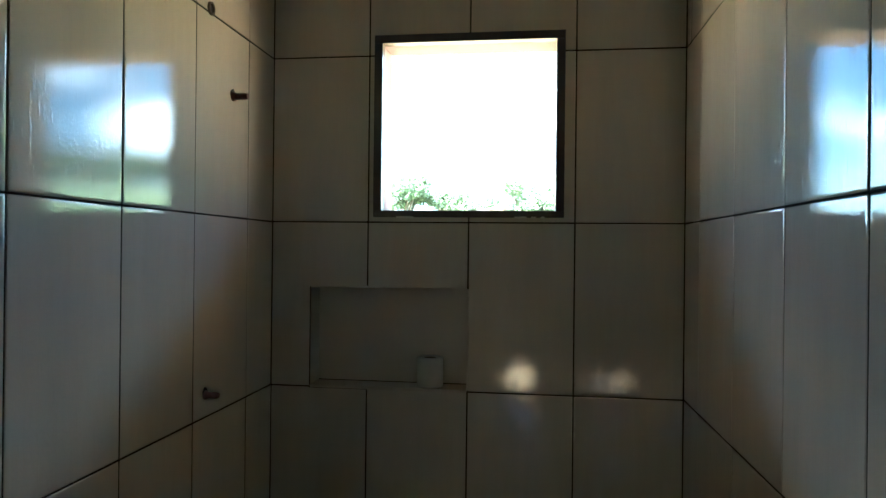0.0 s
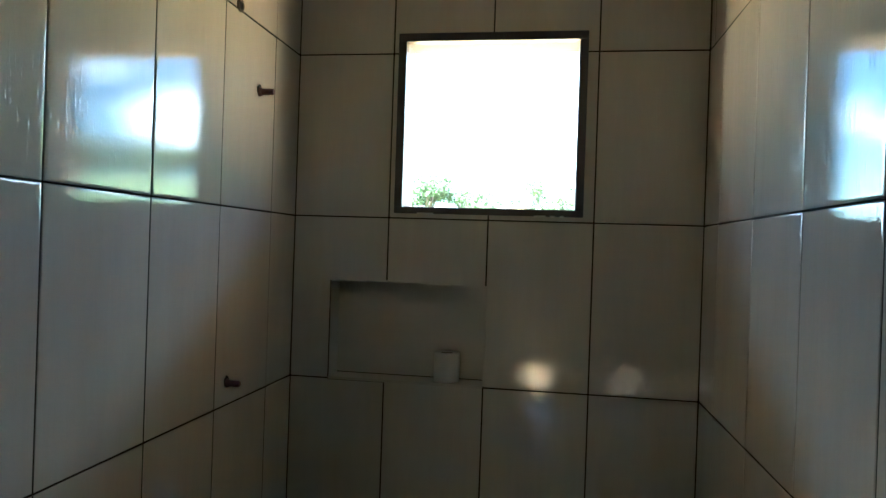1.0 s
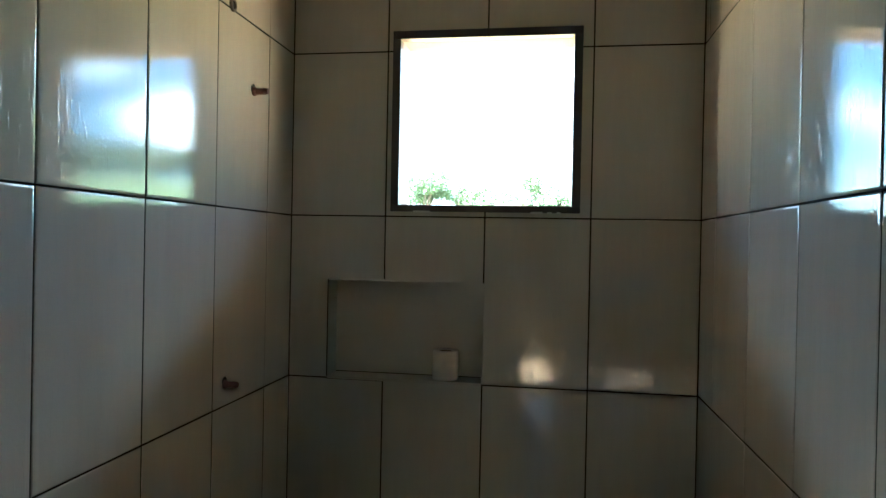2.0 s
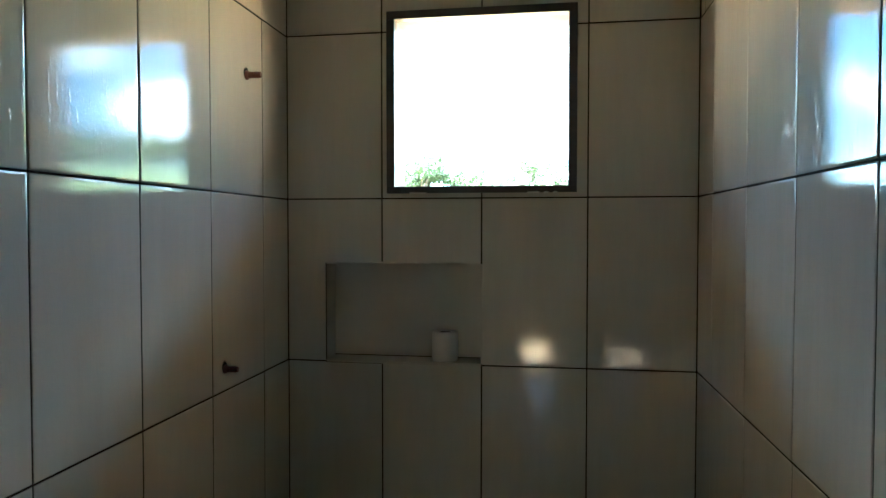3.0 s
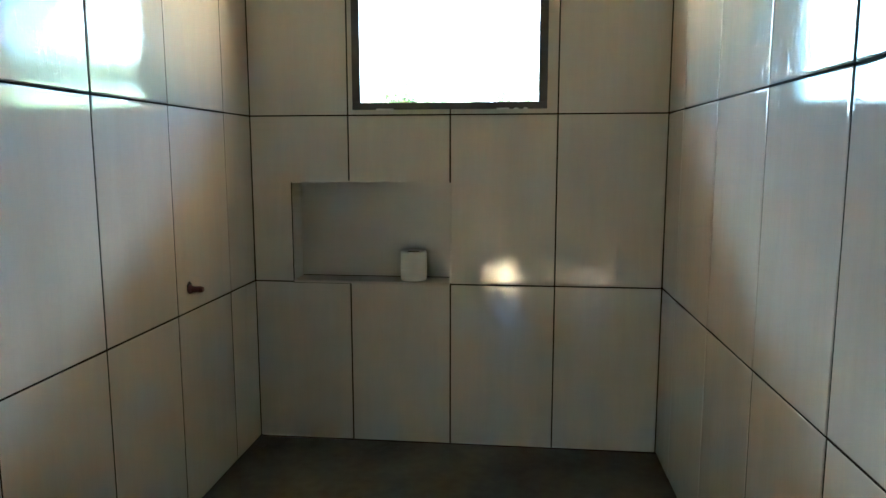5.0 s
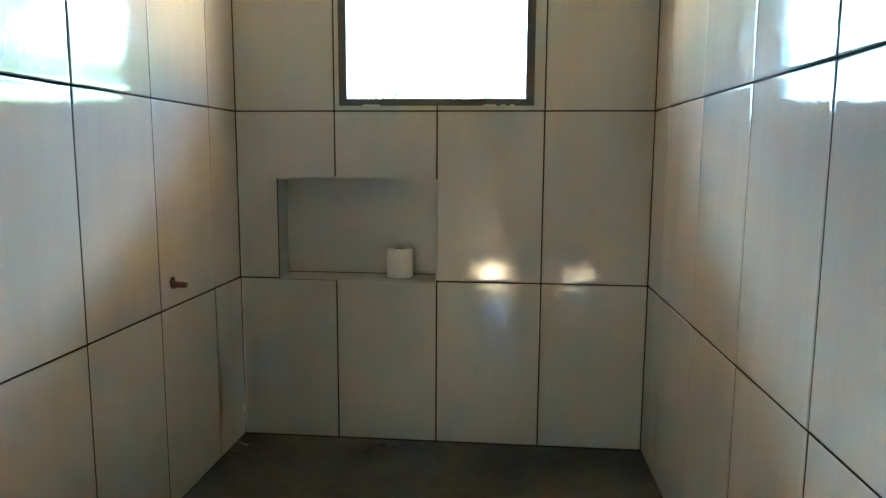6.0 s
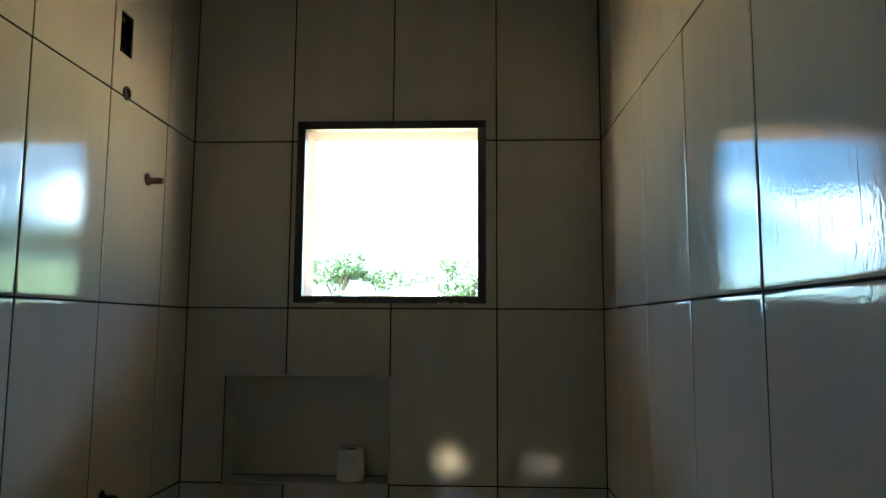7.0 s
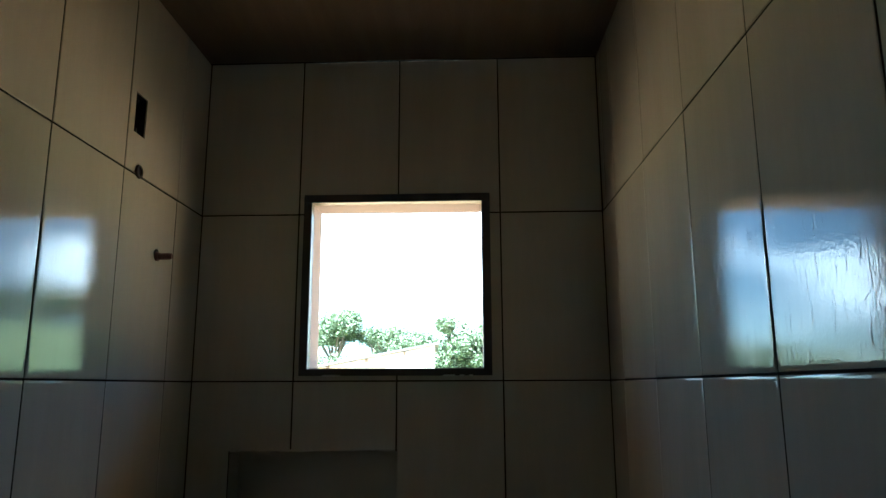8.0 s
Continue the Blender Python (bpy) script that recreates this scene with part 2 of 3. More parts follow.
def wall_with_holes(name, u0, u1, v0, v1, holes, m, mat, label, back=BACK, thick=THICK, outside=None):
    """A wall body with openings right through, made of blocks between the openings' edges."""
    bm = bmesh.new()
    us = sorted({u0, u1, *[h[0] for h in holes], *[h[1] for h in holes]})
    vs = sorted({v0, v1, *[h[2] for h in holes], *[h[3] for h in holes]})
    key = {}

    def vert(u, v, n):
        k = (round(u, 4), round(v, 4), n)
        if k not in key:
            key[k] = bm.verts.new((u, v, n))
        return key[k]

    def solid(i, j):
        if not (0 <= i < len(us) - 1 and 0 <= j < len(vs) - 1):
            return False
        cu, cv = (us[i] + us[i + 1]) / 2, (vs[j] + vs[j + 1]) / 2
        return not any(h[0] < cu < h[1] and h[2] < cv < h[3] for h in holes)

    f, b = back, back - thick
    for i in range(len(us) - 1):
        for j in range(len(vs) - 1):
            if not solid(i, j):
                continue
            a0, a1, c0, c1 = us[i], us[i + 1], vs[j], vs[j + 1]
            bm.faces.new([vert(a0, c0, f), vert(a1, c0, f), vert(a1, c1, f), vert(a0, c1, f)])
            bm.faces.new([vert(a0, c0, b), vert(a0, c1, b), vert(a1, c1, b), vert(a1, c0, b)])
            if not solid(i - 1, j):
                bm.faces.new([vert(a0, c0, f), vert(a0, c1, f), vert(a0, c1, b), vert(a0, c0, b)])
            if not solid(i + 1, j):
                bm.faces.new([vert(a1, c0, f), vert(a1, c0, b), vert(a1, c1, b), vert(a1, c1, f)])
            if not solid(i, j - 1):
                bm.faces.new([vert(a0, c0, f), vert(a0, c0, b), vert(a1, c0, b), vert(a1, c0, f)])
            if not solid(i, j + 1):
                bm.faces.new([vert(a0, c1, f), vert(a1, c1, f), vert(a1, c1, b), vert(a0, c1, b)])
    me = mesh_of(bm, name, mat)
    me.materials.append(outside or PLASTER)
    for poly in me.polygons:                # bare joint bed only on the room side
        if poly.center.z < back - 0.002:
            poly.material_index = 1
    ob = new(name, me)
    ob.matrix_basis = m
    return tagged(ob, label, "wall", kind="structure")


wall_north = wall_with_holes("wall_north", -0.15, WIDE + 0.15, -0.1, TOP + 0.3,
                             [(FX0 + 0.024, FX1 - 0.024, FZ0 + 0.022, FZ1 - 0.024), (NX0, NX1, NZ0, NZ1)], north_m, GROUT,
                             "shower wall clad in glossy off-white tiles with a niche", outside=PINK)
BXU = (-0.524, -0.457)
wall_west = wall_with_holes("wall_west", -LONG, BACK, -0.1, TOP + 0.3, [(BXU[0], BXU[1], 1.826, 1.944)], west_m, GROUT,
                            "shower side wall clad in glossy off-white tiles")
wall_east = wall_with_holes("wall_east", BACK, LONG, -0.1, TOP + 0.3, [], east_m, GROUT,
                            "shower side wall clad in glossy off-white tiles")

# the house front on either side of the shower room
for nm, x0, x1 in (("wall_facade_west", -4.5, -0.1505), ("wall_facade_east", WIDE + 0.1505, 6.0)):
    tagged(new(nm, mesh_of(box_bm(x0, x1, 0.006, 0.156, -0.6, 2.6), nm, PINK)), "pink plastered house front", "wall", kind="structure")
# unseen eave over the window, added to cut off the high sky light
bm = bmesh.new()
for x0, x1 in ((-4.6, 6.1),):
    add_box(bm, x0, x1, 0.0, 1.50, -0.05, 0.03)
eave = new("roof_eave", mesh_of(bm, "roof_eave", CEILING))
eave.matrix_basis = pose(0, 0.12, 2.50, -8, 0, 0)
tagged(eave, "unseen brown eave added over the window to cut off sky light", "roof", kind="structure")

# floor, ceiling
floor_ob = tagged(new("floor", mesh_of(box_bm(-0.3, 1.75, -LONG, -0.004, -0.12, 0.0), "floor", CONCRETE)),
                  "dark brown damp concrete shower floor", "floor", kind="structure")
ceiling_ob = tagged(new("ceiling", mesh_of(box_bm(-0.3, 1.75, -LONG, -0.004, TOP, TOP + 0.12), "ceiling", CEILING)),
                    "dark brown plain ceiling", "ceiling", kind="structure")

# the unseen rear wall; openings onto the sunlit yard added to make tile glints
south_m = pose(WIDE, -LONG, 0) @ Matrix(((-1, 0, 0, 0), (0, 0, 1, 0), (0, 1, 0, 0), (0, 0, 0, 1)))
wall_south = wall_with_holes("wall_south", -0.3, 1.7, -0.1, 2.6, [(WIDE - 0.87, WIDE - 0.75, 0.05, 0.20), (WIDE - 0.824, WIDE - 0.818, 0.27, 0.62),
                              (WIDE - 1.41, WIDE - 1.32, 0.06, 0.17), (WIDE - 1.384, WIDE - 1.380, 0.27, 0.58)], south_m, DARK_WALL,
                             "rough dark brown plastered rear wall with openings added for reflected light spots", back=0.0, thick=0.10)
# unseen dark wall, added to hide bright ground from the second vent
blocker_wall = tagged(new("wall_yard", mesh_of(box_bm(1.2, 4.5, -5.3, -5.0, -0.6, 2.2), "wall_yard", BARK)), "unseen dark wall added to block a stray reflection", "wall", kind="structure")

# ---- tiles ----
tile_meshes = {}
rnd = random.Random(11)
JOINT = 0.0046


def lay(outline_or_size, centre, wall, joint_mesh_key):
    if joint_mesh_key not in tile_meshes:
        tile_meshes[joint_mesh_key] = slab_mesh(outline_or_size, 0.006, 0.0026)
    ob = new("tile", tile_meshes[joint_mesh_key])
    ob.parent = wall
    ob.matrix_basis = pose(centre[0], centre[1], rnd.uniform(-0.0003, 0.0003), rnd.uniform(-0.12, 0.12), rnd.uniform(-0.16, 0.16), 0)
    return ob


def rect(u0, u1, v0, v1, wall, ju=JOINT, jv=JOINT):
    a, b = (u1 - u0 - ju) / 2, (v1 - v0 - jv) / 2
    lay([(-a, -b), (a, -b), (a, b), (-a, b)], ((u0 + u1) / 2, (v0 + v1) / 2), wall, (round(a, 4), round(b, 4)))


def shaped(points, wall):
    """A tile cut round an opening: absolute corner points, joints already taken off."""
    cu = sum(p[0] for p in points) / len(points)
    cv = sum(p[1] for p in points) / len(points)
    lay([(p[0] - cu, p[1] - cv) for p in points], (cu, cv), wall, tuple(round(c, 3) for p in points for c in p))


J = JOINT / 2
C, R = COLS_N, [i * ROW for i in range(5)]
for c in range(4):
    for r in range(4):
        u0, u1, v0, v1 = C[c] + J, C[c + 1] - J, R[r] + J, R[r + 1] - J
        if c == 0 and r == 1:            # left of and above the niche
            shaped([(u0, v0), (NX0, v0), (NX0, NZ1), (u1, NZ1), (u1, v1), (u0, v1)], wall_north)
        elif c == 1 and r == 1:          # above the niche
            shaped([(u0, NZ1), (u1, NZ1), (u1, v1), (u0, v1)], wall_north)
        elif c == 1 and r == 2:          # a strip beside and below the window
            shaped([(u0, v0), (u1, v0), (u1, FZ0 + 0.01), (FX0 + 0.01, FZ0 + 0.01), (FX0 + 0.01, v1), (u0, v1)], wall_north)
        elif c == 2 and r == 2:
            shaped([(u0, v0), (u1, v0), (u1, v1), (FX1 - 0.01, v1), (FX1 - 0.01, FZ0 + 0.01), (u0, FZ0 + 0.01)], wall_north)
        elif c == 1 and r == 3:
            shaped([(u0, v0), (FX0 + 0.01, v0), (FX0 + 0.01, FZ1 - 0.01), (u1, FZ1 - 0.01), (u1, v1), (u0, v1)], wall_north)
        elif c == 2 and r == 3:
            shaped([(u0, FZ1 - 0.01), (FX1 - 0.01, FZ1 - 0.01), (FX1 - 0.01, v0), (u1, v0), (u1, v1), (u0, v1)], wall_north)
        else:
            rect(C[c], C[c + 1], R[r], R[r + 1], wall_north)
for k in range(len(COLS_W) - 1):
    for r in range(4):
        u0, u1 = -COLS_W[k + 1], -COLS_W[k]
        if k == 1 and r == 3:            # cut out round the switch box
            a0, a1, v0, v1 = u0 + J, u1 - J, R[r] + J, R[r + 1] - J
            cu, cv = (a0 + a1) / 2, (v0 + v1) / 2
            bm = bmesh.new()

            def ring(x0, x1, y0, y1, z):
                return [bm.verts.new((x - cu, y - cv, z)) for x, y in ((x0, y0), (x1, y0), (x1, y1), (x0, y1))]

            ch = 0.0012
            rings = [ring(a0, a1, v0, v1, -0.006), ring(a0, a1, v0, v1, -ch), ring(a0 + ch, a1 - ch, v0 + ch, v1 - ch, 0),
                     ring(BXU[0], BXU[1], 1.826, 1.944, 0), ring(BXU[0], BXU[1], 1.826, 1.944, -0.006)]
            for p0, p1 in zip(rings, rings[1:]):
                for q in range(4):
                    bm.faces.new((p0[q], p0[(q + 1) % 4], p1[(q + 1) % 4], p1[q]))
            ob = part("tile", bm, TILE, wall_west, "tile cut out round the switch box", pose(cu, cv, 0))
        else:
            rect(u0, u1, R[r], R[r + 1], wall_west, 0.003 if k < 1 else JOINT)
for k in range(len(COLS_E) - 1):
    for r in range(4):
        if k == 0 and r == 3:            # a sliver fills the corner of the top row
            rect(0.0, 0.058, R[r], R[r + 1], wall_east, 0.010)
            rect(0.058, COLS_E[1], R[r], R[r + 1], wall_east, 0.008)
        else:
            rect(COLS_E[k], COLS_E[k + 1], R[r], R[r + 1], wall_east, 0.0024 if k < 2 else 0.0048)

# ---- niche lining ----
part("niche_back", box_bm(NX0, NX1, NZ0, NZ1, -NDEEP - 0.03, -NDEEP), NICHE_STONE, wall_north, "plain grey-white niche back")
part("niche_ledge", box_bm(NX0 + 0.002, NX1 - 0.002, NZ0 - 0.004, NZ0 + 0.006, -NDEEP, 0.001, bevel=0.0015), LEDGE, wall_north, "beige niche ledge")
part("niche_side", box_bm(NX0 - 0.006, NX0 + 0.003, NZ0 + 0.006, NZ1, -NDEEP, -0.001), NICHE_STONE, wall_north)
part("niche_side", box_bm(NX1 - 0.003, NX1 + 0.006, NZ0 + 0.006, NZ1, -NDEEP, -0.001), NICHE_STONE, wall_north)
part("niche_top", box_bm(NX0 + 0.003, NX1 - 0.003, NZ1 - 0.003, NZ1 + 0.006, -NDEEP, -0.001), NICHE_STONE, wall_north)

for a in ((NX0 + 0.003, NX1 - 0.003, NZ0 + 0.006, NZ0 + 0.0085, -NDEEP, -NDEEP + 0.0015),  (NX0 - 0.0005, NX0 + 0.0032, NZ0 + 0.006, NZ1, -0.001, 0.0002), (NX0, C[1] - 0.002, NZ0 - 0.0045, NZ0 - 0.002, -0.002, 0.0004)):
    part("grout_line", box_bm(*a), GROUT, wall_north, "thin dark joint of the niche")

# ---- window ----
window = thing("window_1", "unglazed square window with a dark steel frame", "window", kind="structure")
FW = 0.028
bars = {"frame_bar": [(FX0, FX0 + FW, FZ0 + 0.022, FZ1 - FW), (FX1 - FW, FX1, FZ0 + 0.022, FZ1 - FW),
                      (FX0, FX1, FZ1 - FW, FZ1), (FX0, FX1, FZ0, FZ0 + 0.022)]}
for x0, x1, z0, z1 in bars["frame_bar"]:
    bm = box_bm(x0, x1, -0.008, 0.03, z0, z1, bevel=0.0015)
    part("frame_bar", bm, STEEL, window)
# white chips stand in for daylight slivers leaking under the frame
for mx, mw in ((0.475, 0.026), (0.862, 0.020), (0.905, 0.008), (0.935, 0.007), (0.452, 0.009)):
    bm = box_bm(mx - mw, mx + mw, -0.012, -0.002, FZ0 - 0.002, FZ0 + 0.0035, bevel=0.0015)
    for v in bm.verts:
        v.co += Vector((noise.noise(v.co * 90), noise.noise(v.co * 70 + Vector((3, 0, 0))), noise.noise(v.co * 80))) * 0.0018
    part("mortar_crumb", bm, SLIVER_WHITE, window, "white chip standing for a sliver of light under the frame")
# plastered reveal between the frame and the outer face
RX0, RX1, RZ0, RZ1 = FX0 + 0.028, FX1 - 0.028, FZ0 + 0.026, FZ1 - 0.028
for x0, x1, z0, z1 in ((FX0 + 0.01, RX0, RZ0, RZ1), (RX1, FX1 - 0.01, RZ0, RZ1), (FX0 + 0.01, FX1 - 0.01, RZ1, FZ1 - 0.01),
                       (FX0 + 0.01, FX1 - 0.01, FZ0 + 0.01, RZ0)):
    part("reveal", box_bm(x0, x1, 0.0305, 0.160, z0, z1), PINK, window, "pink plastered reveal")

# ---- things on the west wall ----
def pipe_stub(y, z, length, size=1.0):
    ob = thing("pipe_stub", "brown plastic capped pipe stub in the tiled wall", "pipe", pose(0, y, z, 0, 90, 0), "pipe stubs")
    k = size
    bm = bmesh.new()
    add_lathe(bm, [(0.0, 0.0), (0.0122 * k, 0.0), (0.0128 * k, 0.004), (0.0112 * k, 0.008), (0.0090 * k, 0.011), (0.0086 * k, length - 0.016), (0.0, length - 0.016)], 20)
    part("pipe", bm, PVC, ob)
    bm = bmesh.new()
    rings = add_lathe(bm, [(0.0, 0.0012), (0.0140 * k, 0.0012), (0.0152 * k, 0.0004), (0.0152 * k, -0.001)], 20, Matrix.Translation((-0.006, 0.001, 0)))
    for v in {v for ring in rings[1:] for v in ring}:          # chipped edge
        v.co.xy *= 1 + 0.10 * noise.noise(v.co * 160 + Vector((y, z, 0)) * 9)
    part("drilled_hole", bm, SOCKET, ob, "dark ragged hole round the pipe")
    bm = bmesh.new()
    e = length
    add_lathe(bm, [(0.0, e - 0.017), (0.0094 * k, e - 0.017), (0.0096 * k, e - 0.013), (0.0084 * k, e - 0.0115), (0.0092 * k, e - 0.010),
                   (0.0090 * k, e - 0.006), (0.0080 * k, e - 0.005), (0.0078 * k, e - 0.001), (0.0070 * k, e), (0.0, e)], 8)
    part("plug", bm, PVC, ob)
    return ob


pipe_stub(-0.489, 0.634, 0.042)
pipe_stub(-0.329, 1.505, 0.048, 1.12)

hole = thing("pipe_outlet", "round open pipe outlet on a tile joint", "pipe", pose(0, -0.478, 1.721, 0, 90, 0))
bm = bmesh.new()
add_lathe(bm, [(0.012, -0.002), (0.012, 0.005), (0.0135, 0.0065), (0.0185, 0.0055), (0.0195, 0.0)], 24)
part("rim", bm, CARD, hole, smooth=True)
bm = bmesh.new()
add_lathe(bm, [(0.0122, 0.004), (0.0118, 0.0005), (0.0, 0.0005)], 24)
part("bore", bm, SOCKET, hole)

box_thing = thing("switch_box", "empty black electrical box set in the wall", "switch box", pose(0, 0, 0))
bm = bmesh.new()
for a in ((-0.05, -0.046, BXU[0], BXU[1], 1.826, 1.944), (-0.046, -0.0045, BXU[0], BXU[0] + 0.002, 1.826, 1.944),
          (-0.046, -0.0045, BXU[1] - 0.002, BXU[1], 1.826, 1.944), (-0.046, -0.0045, BXU[0] + 0.002, BXU[1] - 0.002, 1.826, 1.828),
          (-0.046, -0.0045, BXU[0] + 0.002, BXU[1] - 0.002, 1.942, 1.944)):
    add_box(bm, *a)
part("shell", bm, SOCKET, box_thing)
for zz in (1.842, 1.928):
    bm = box_bm(-0.02, -0.010, (BXU[0] + BXU[1]) / 2 - 0.006, (BXU[0] + BXU[1]) / 2 + 0.006, zz - 0.006, zz + 0.006, bevel=0.002)
    part("screw_lug", bm, SOCKET, box_thing)

# ---- toilet roll ----
roll = thing("toilet_roll", "white toilet paper roll standing in the niche", "toilet paper", pose(0.556, 0.048, NZ0 + 0.006))
bm = bmesh.new()
add_lathe(bm, [(0.021, 0.002), (0.0425, 0.0), (0.0450, 0.003), (0.0460, 0.045), (0.0448, 0.0975), (0.0425, 0.1015), (0.023, 0.1005), (0.021, 0.099), (0.021, 0.002)], 40)
part("paper", bm, PAPER, roll, smooth=True)
bm = bmesh.new()
add_lathe(bm, [(0.0208, 0.001), (0.0208, 0.099), (0.0195, 0.099), (0.0195, 0.04), (0.0, 0.04)], 32)
part("core", bm, CARD, roll, "grey cardboard core", smooth=True)

# ---- outdoors ----
def height(x, y):
    d = max(0.0, y - 6.0)
    side = max(0.0, min(1.0, (x + 2.0 - 0.05 * d) / (25.0 + 0.35 * d)))
    rise = side * side * (3 - 2 * side) * min(9.5, 0.135 * d)
    far = max(0.0, d - 150) * 0.006
    return -0.45 + rise + far + 0.25 * noise.noise((x * 0.06, y * 0.06, 0.3))


bm = bmesh.new()
gx = [-900, -500, -250, -140] + [-90 + 6 * i for i in range(41)] + [170, 240, 400, 900]
gy = [-600, -200, -60, -20, -6, 0.2] + [3 + 5 * i for i in range(36)] + [200, 260, 400, 900]
grid = [[bm.verts.new((x, y, height(x, y) if y > 0.2 else -0.45)) for y in gy] for x in gx]
for i in range(len(gx) - 1):
    for j in range(len(gy) - 1):
        bm.faces.new((grid[i][j], grid[i + 1][j], grid[i + 1][j + 1], grid[i][j + 1]))
gn, gl = GRASS.node_tree.nodes, GRASS.node_tree.links
g_sep, g_co = gn.new("ShaderNodeSeparateXYZ"), gn.new("ShaderNodeTexCoord")
g_edge = gn.new("ShaderNodeTexNoise")
g_edge.inputs["Scale"].default_value = 0.35
g_add = gn.new("ShaderNodeMath")
g_add.operation = "MULTIPLY_ADD"
g_add.inputs[1].default_value = 8.0
g_rng = gn.new("ShaderNodeMapRange")
g_rng.inputs["From Min"].default_value, g_rng.inputs["From Max"].default_value = 18.0, 20.5
g_mix = gn.new("ShaderNodeMix")
g_mix.data_type = "RGBA"
g_mix.inputs["A"].default_value = (0.54, 0.325, 0.15, 1)      # trodden reddish yard
p_ground = gn["Principled BSDF"]
g_from = p_ground.inputs["Base Color"].links[0].from_socket
gl.new(g_co.outputs["Object"], g_sep.inputs[0])
gl.new(g_co.outputs["Object"], g_edge.inputs["Vector"])
gl.new(g_edge.outputs["Fac"], g_add.inputs[0])
gl.new(g_sep.outputs["Y"], g_add.inputs[2])
gl.new(g_add.outputs[0], g_rng.inputs["Value"])
gl.new(g_rng.outputs["Result"], g_mix.inputs["Factor"])
gl.new(g_from, g_mix.inputs["B"])
gl.new(g_mix.outputs["Result"], p_ground.inputs["Base Color"])
tagged(new("ground", mesh_of(bm, "ground", GRASS, True)), "sunlit grassy meadow rising to a low hill", "ground", kind="structure")


def tree(x, y, tall, spread, seed, leaves=1500, leaf=None, low=0.5):
    leaves = int(leaves * (1.7 if leaf else 8.0))
    rr = random.Random(seed)
    z0 = height(x, y) - (0.3 * tall if leaf else 0.1)      # hedge-like trees branch from the ground
    ob = thing("tree", "broad leafy green tree standing in the meadow", "tree", pose(x, y, z0, 0, 0, rr.uniform(0, 360)), "trees behind the house")
    bm = bmesh.new()
    clumps = []

    def limb(a, b, r0, r1):
        d = (b - a)
        m = Matrix.Translation(a) @ d.to_track_quat("Z", "Y").to_matrix().to_4x4()
        k = d.length
        add_lathe(bm, [(r0, 0), (r0 * 0.6 + r1 * 0.4, k * 0.5), (r1, k), (0.0, k)], 7, m)

    fork = Vector((rr.uniform(-.1, .1), rr.uniform(-.1, .1), tall * low * 0.64))
    limb(Vector((0, 0, 0)), fork, 0.035 * tall, 0.024 * tall)
    for i in range(9):
        a = 2 * math.pi * i / 9 + rr.uniform(-.3, .3)
        reach = spread * rr.uniform(0.35, 0.95)
        tip = Vector((reach * math.cos(a), reach * math.sin(a), tall * rr.uniform(low, 0.92)))
        mid = fork.lerp(tip, 0.5 if low < 0.6 else 0.75) + Vector((0, 0, 0.05 * tall))
        limb(fork, mid, 0.014 * tall, 0.009 * tall)
        limb(mid, tip, 0.009 * tall, 0.003 * tall)
        clumps += [(tip, spread * rr.uniform(.26, .42)), (mid, spread * rr.uniform(.2, .32))]
    clumps.append((Vector((0, 0, tall * 0.85)), spread * 0.4))
    part("trunk", bm, BARK, ob, "grey-brown trunk and limbs")
    verts, faces = [], []
    size = leaf or 0.024 * spread + 0.026
    for i in range(leaves):
        c, r = rr.choice(clumps)
        d = Vector((rr.gauss(0, 1), rr.gauss(0, 1), rr.gauss(0, 0.8))).normalized() * r * rr.uniform(0.45, 1.05)
        p = c + d
        q = Euler((rr.uniform(-1.2, 1.2), rr.uniform(-1.2, 1.2), rr.uniform(0, 6.3))).to_matrix()
        s = size * rr.uniform(0.6, 1.4)
        k = len(verts)
        for v in ((-s * .5, 0, 0), (0, -s, .12 * s), (s * .5, 0, 0), (0, s, .12 * s)):
            verts.append(p + q @ Vector(v))
        faces += [(k, k + 1, k + 2), (k, k + 2, k + 3)]
    me = bpy.data.meshes.new("crown")
    me.from_pydata(verts, [], faces)
    me.materials.append(LEAF)
    crown = new("crown", me)
    crown.parent = ob
    tagged(crown, "loose crown of small green leaves")
    return ob


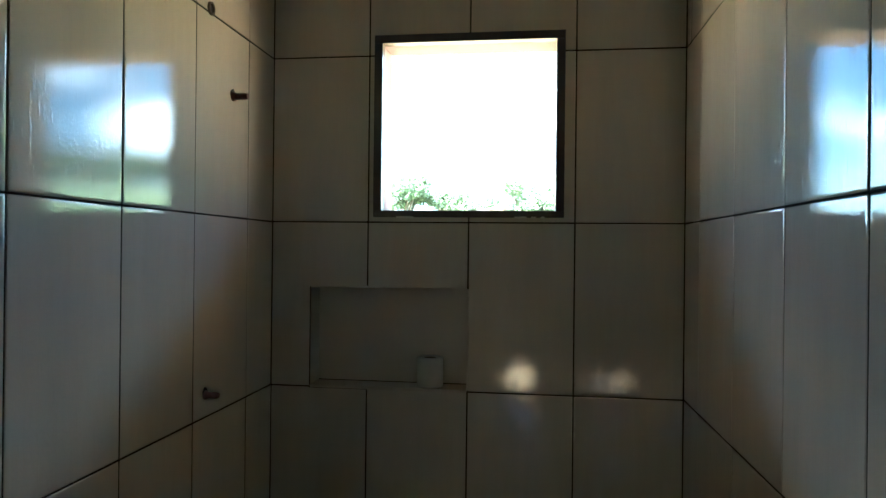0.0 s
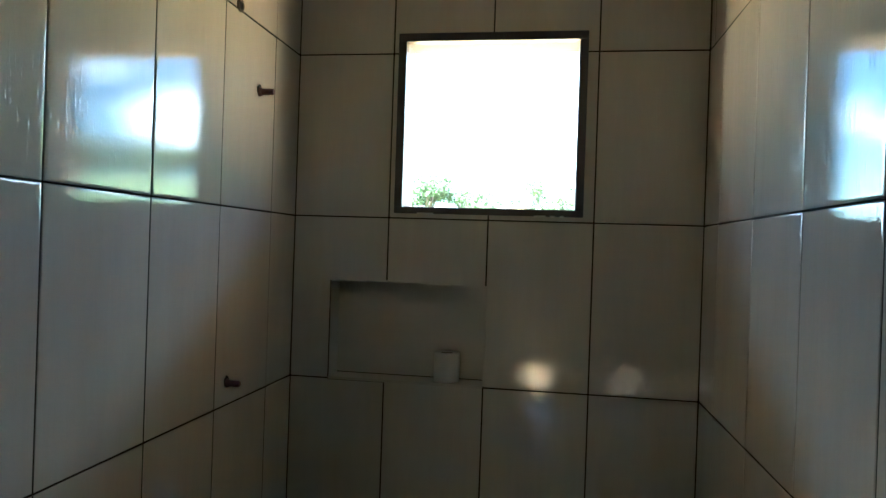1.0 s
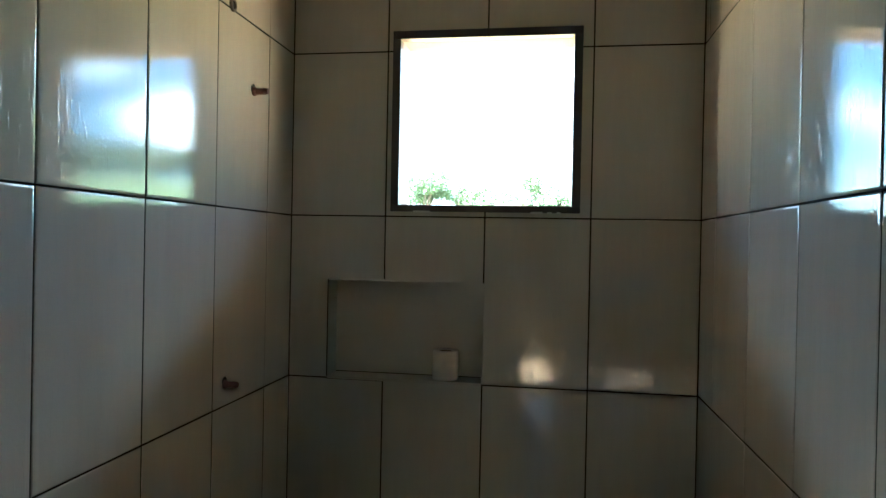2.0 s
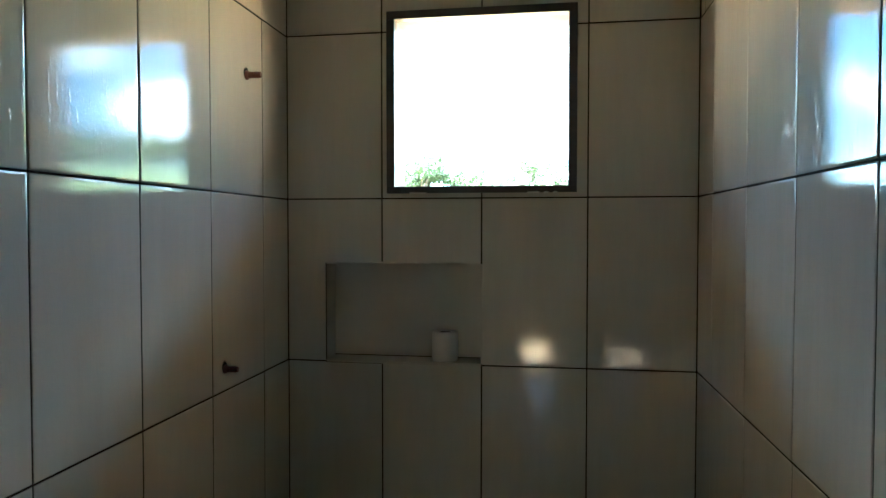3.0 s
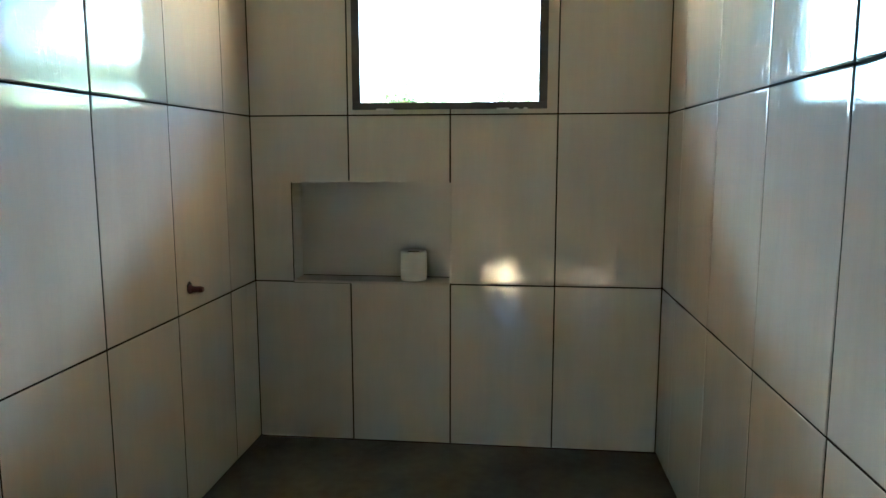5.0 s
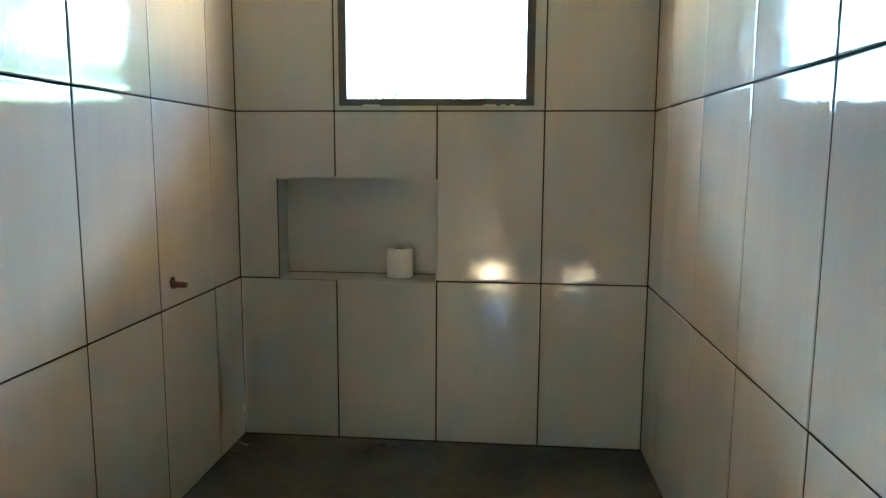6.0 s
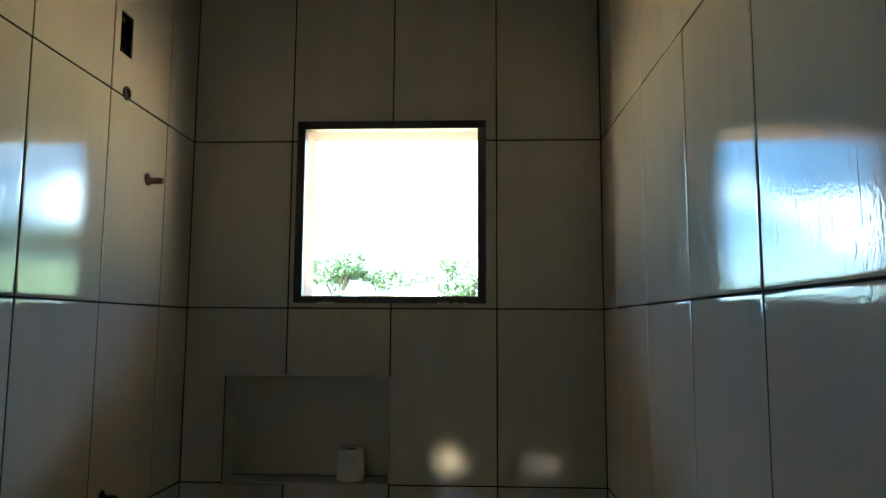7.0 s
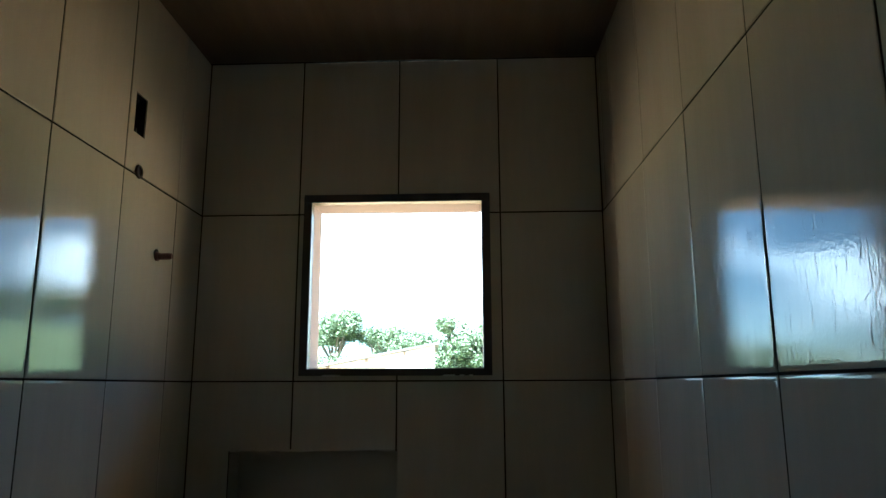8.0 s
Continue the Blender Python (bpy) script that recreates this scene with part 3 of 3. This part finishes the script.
# the nearer trees behind the shed
for tx, ty, tt, tsp, sd, nl, lo in ((-6.2, 34, 5.55, 1.75, 3, 2600, 0.76), (-4.3, 36, 4.9, 0.7, 4, 500, 0.80), (-3.2, 34, 4.8, 1.7, 5, 2000, 0.5),
                                (-1.7, 33, 4.6, 1.7, 6, 1800, 0.5), (0.4, 27, 4.4, 1.7, 7, 2400, 0.5), (1.9, 26, 4.5, 1.7, 8, 2400, 0.5),
                                (-6.9, 31, 3.0, 1.6, 10, 1500, 0.5), (-15.5, 38, 4.0, 2.4, 12, 1500, 0.5), (-19, 40, 3.4, 2.2, 13, 1200, 0.5)):
    tree(tx, ty, tt, tsp, sd, nl, low=lo)
# the wood along the hill
wood = random.Random(5)
for i in range(26):
    x = 34 + i * 3.6 + wood.uniform(-1.5, 1.5)
    y = 78 - 0.12 * i * 3 + wood.uniform(-6, 6)
    tree(x, y, wood.uniform(4.8, 7.2), wood.uniform(2.4, 3.6), 40 + i, 900, 0.34)

# lean-to shed
shed = thing("shed", "limewashed shed with a single-pitch cement roof", "shed", pose(-0.1, 18.0, -0.5, 0, 0, 3))
sx0, sx1, sz0, sz1 = -6.0, 0.0, 1.64, 2.77
bm = bmesh.new()
vs = [bm.verts.new(v) for v in ((sx0, 0, 0), (sx1, 0, 0), (sx1, 0, sz1), (sx0, 0, sz0), (sx0, 4, 0), (sx1, 4, 0), (sx1, 4, sz1), (sx0, 4, sz0))]
for f in ((0, 1, 2, 3), (5, 4, 7, 6), (1, 5, 6, 2), (4, 0, 3, 7), (3, 2, 6, 7), (0, 4, 5, 1)):
    bm.faces.new([vs[i] for i in f])
part("wall", bm, LIMEWASH, shed)
slope = math.atan2(sz1 - sz0, sx1 - sx0)
bm = box_bm(-0.25, (sx1 - sx0) / math.cos(slope) + 0.12, -0.22, 4.2, 0.0, 0.07, bevel=0.01)
roof = part("roof", bm, ROOFING, shed, "weathered cement roof sheet", Matrix.Translation((sx0, 0, sz0 + 0.005)) @ Matrix.Rotation(-slope, 4, "Y"))
for k in range(5):
    xx = sx0 + 0.7 + k * 1.1
    zz = sz0 + (xx - sx0) * math.tan(slope)
    part("rafter_end", box_bm(xx, xx + 0.07, -0.16, 0.0, zz - 0.12, zz - 0.005, bevel=0.005), BARK, shed)
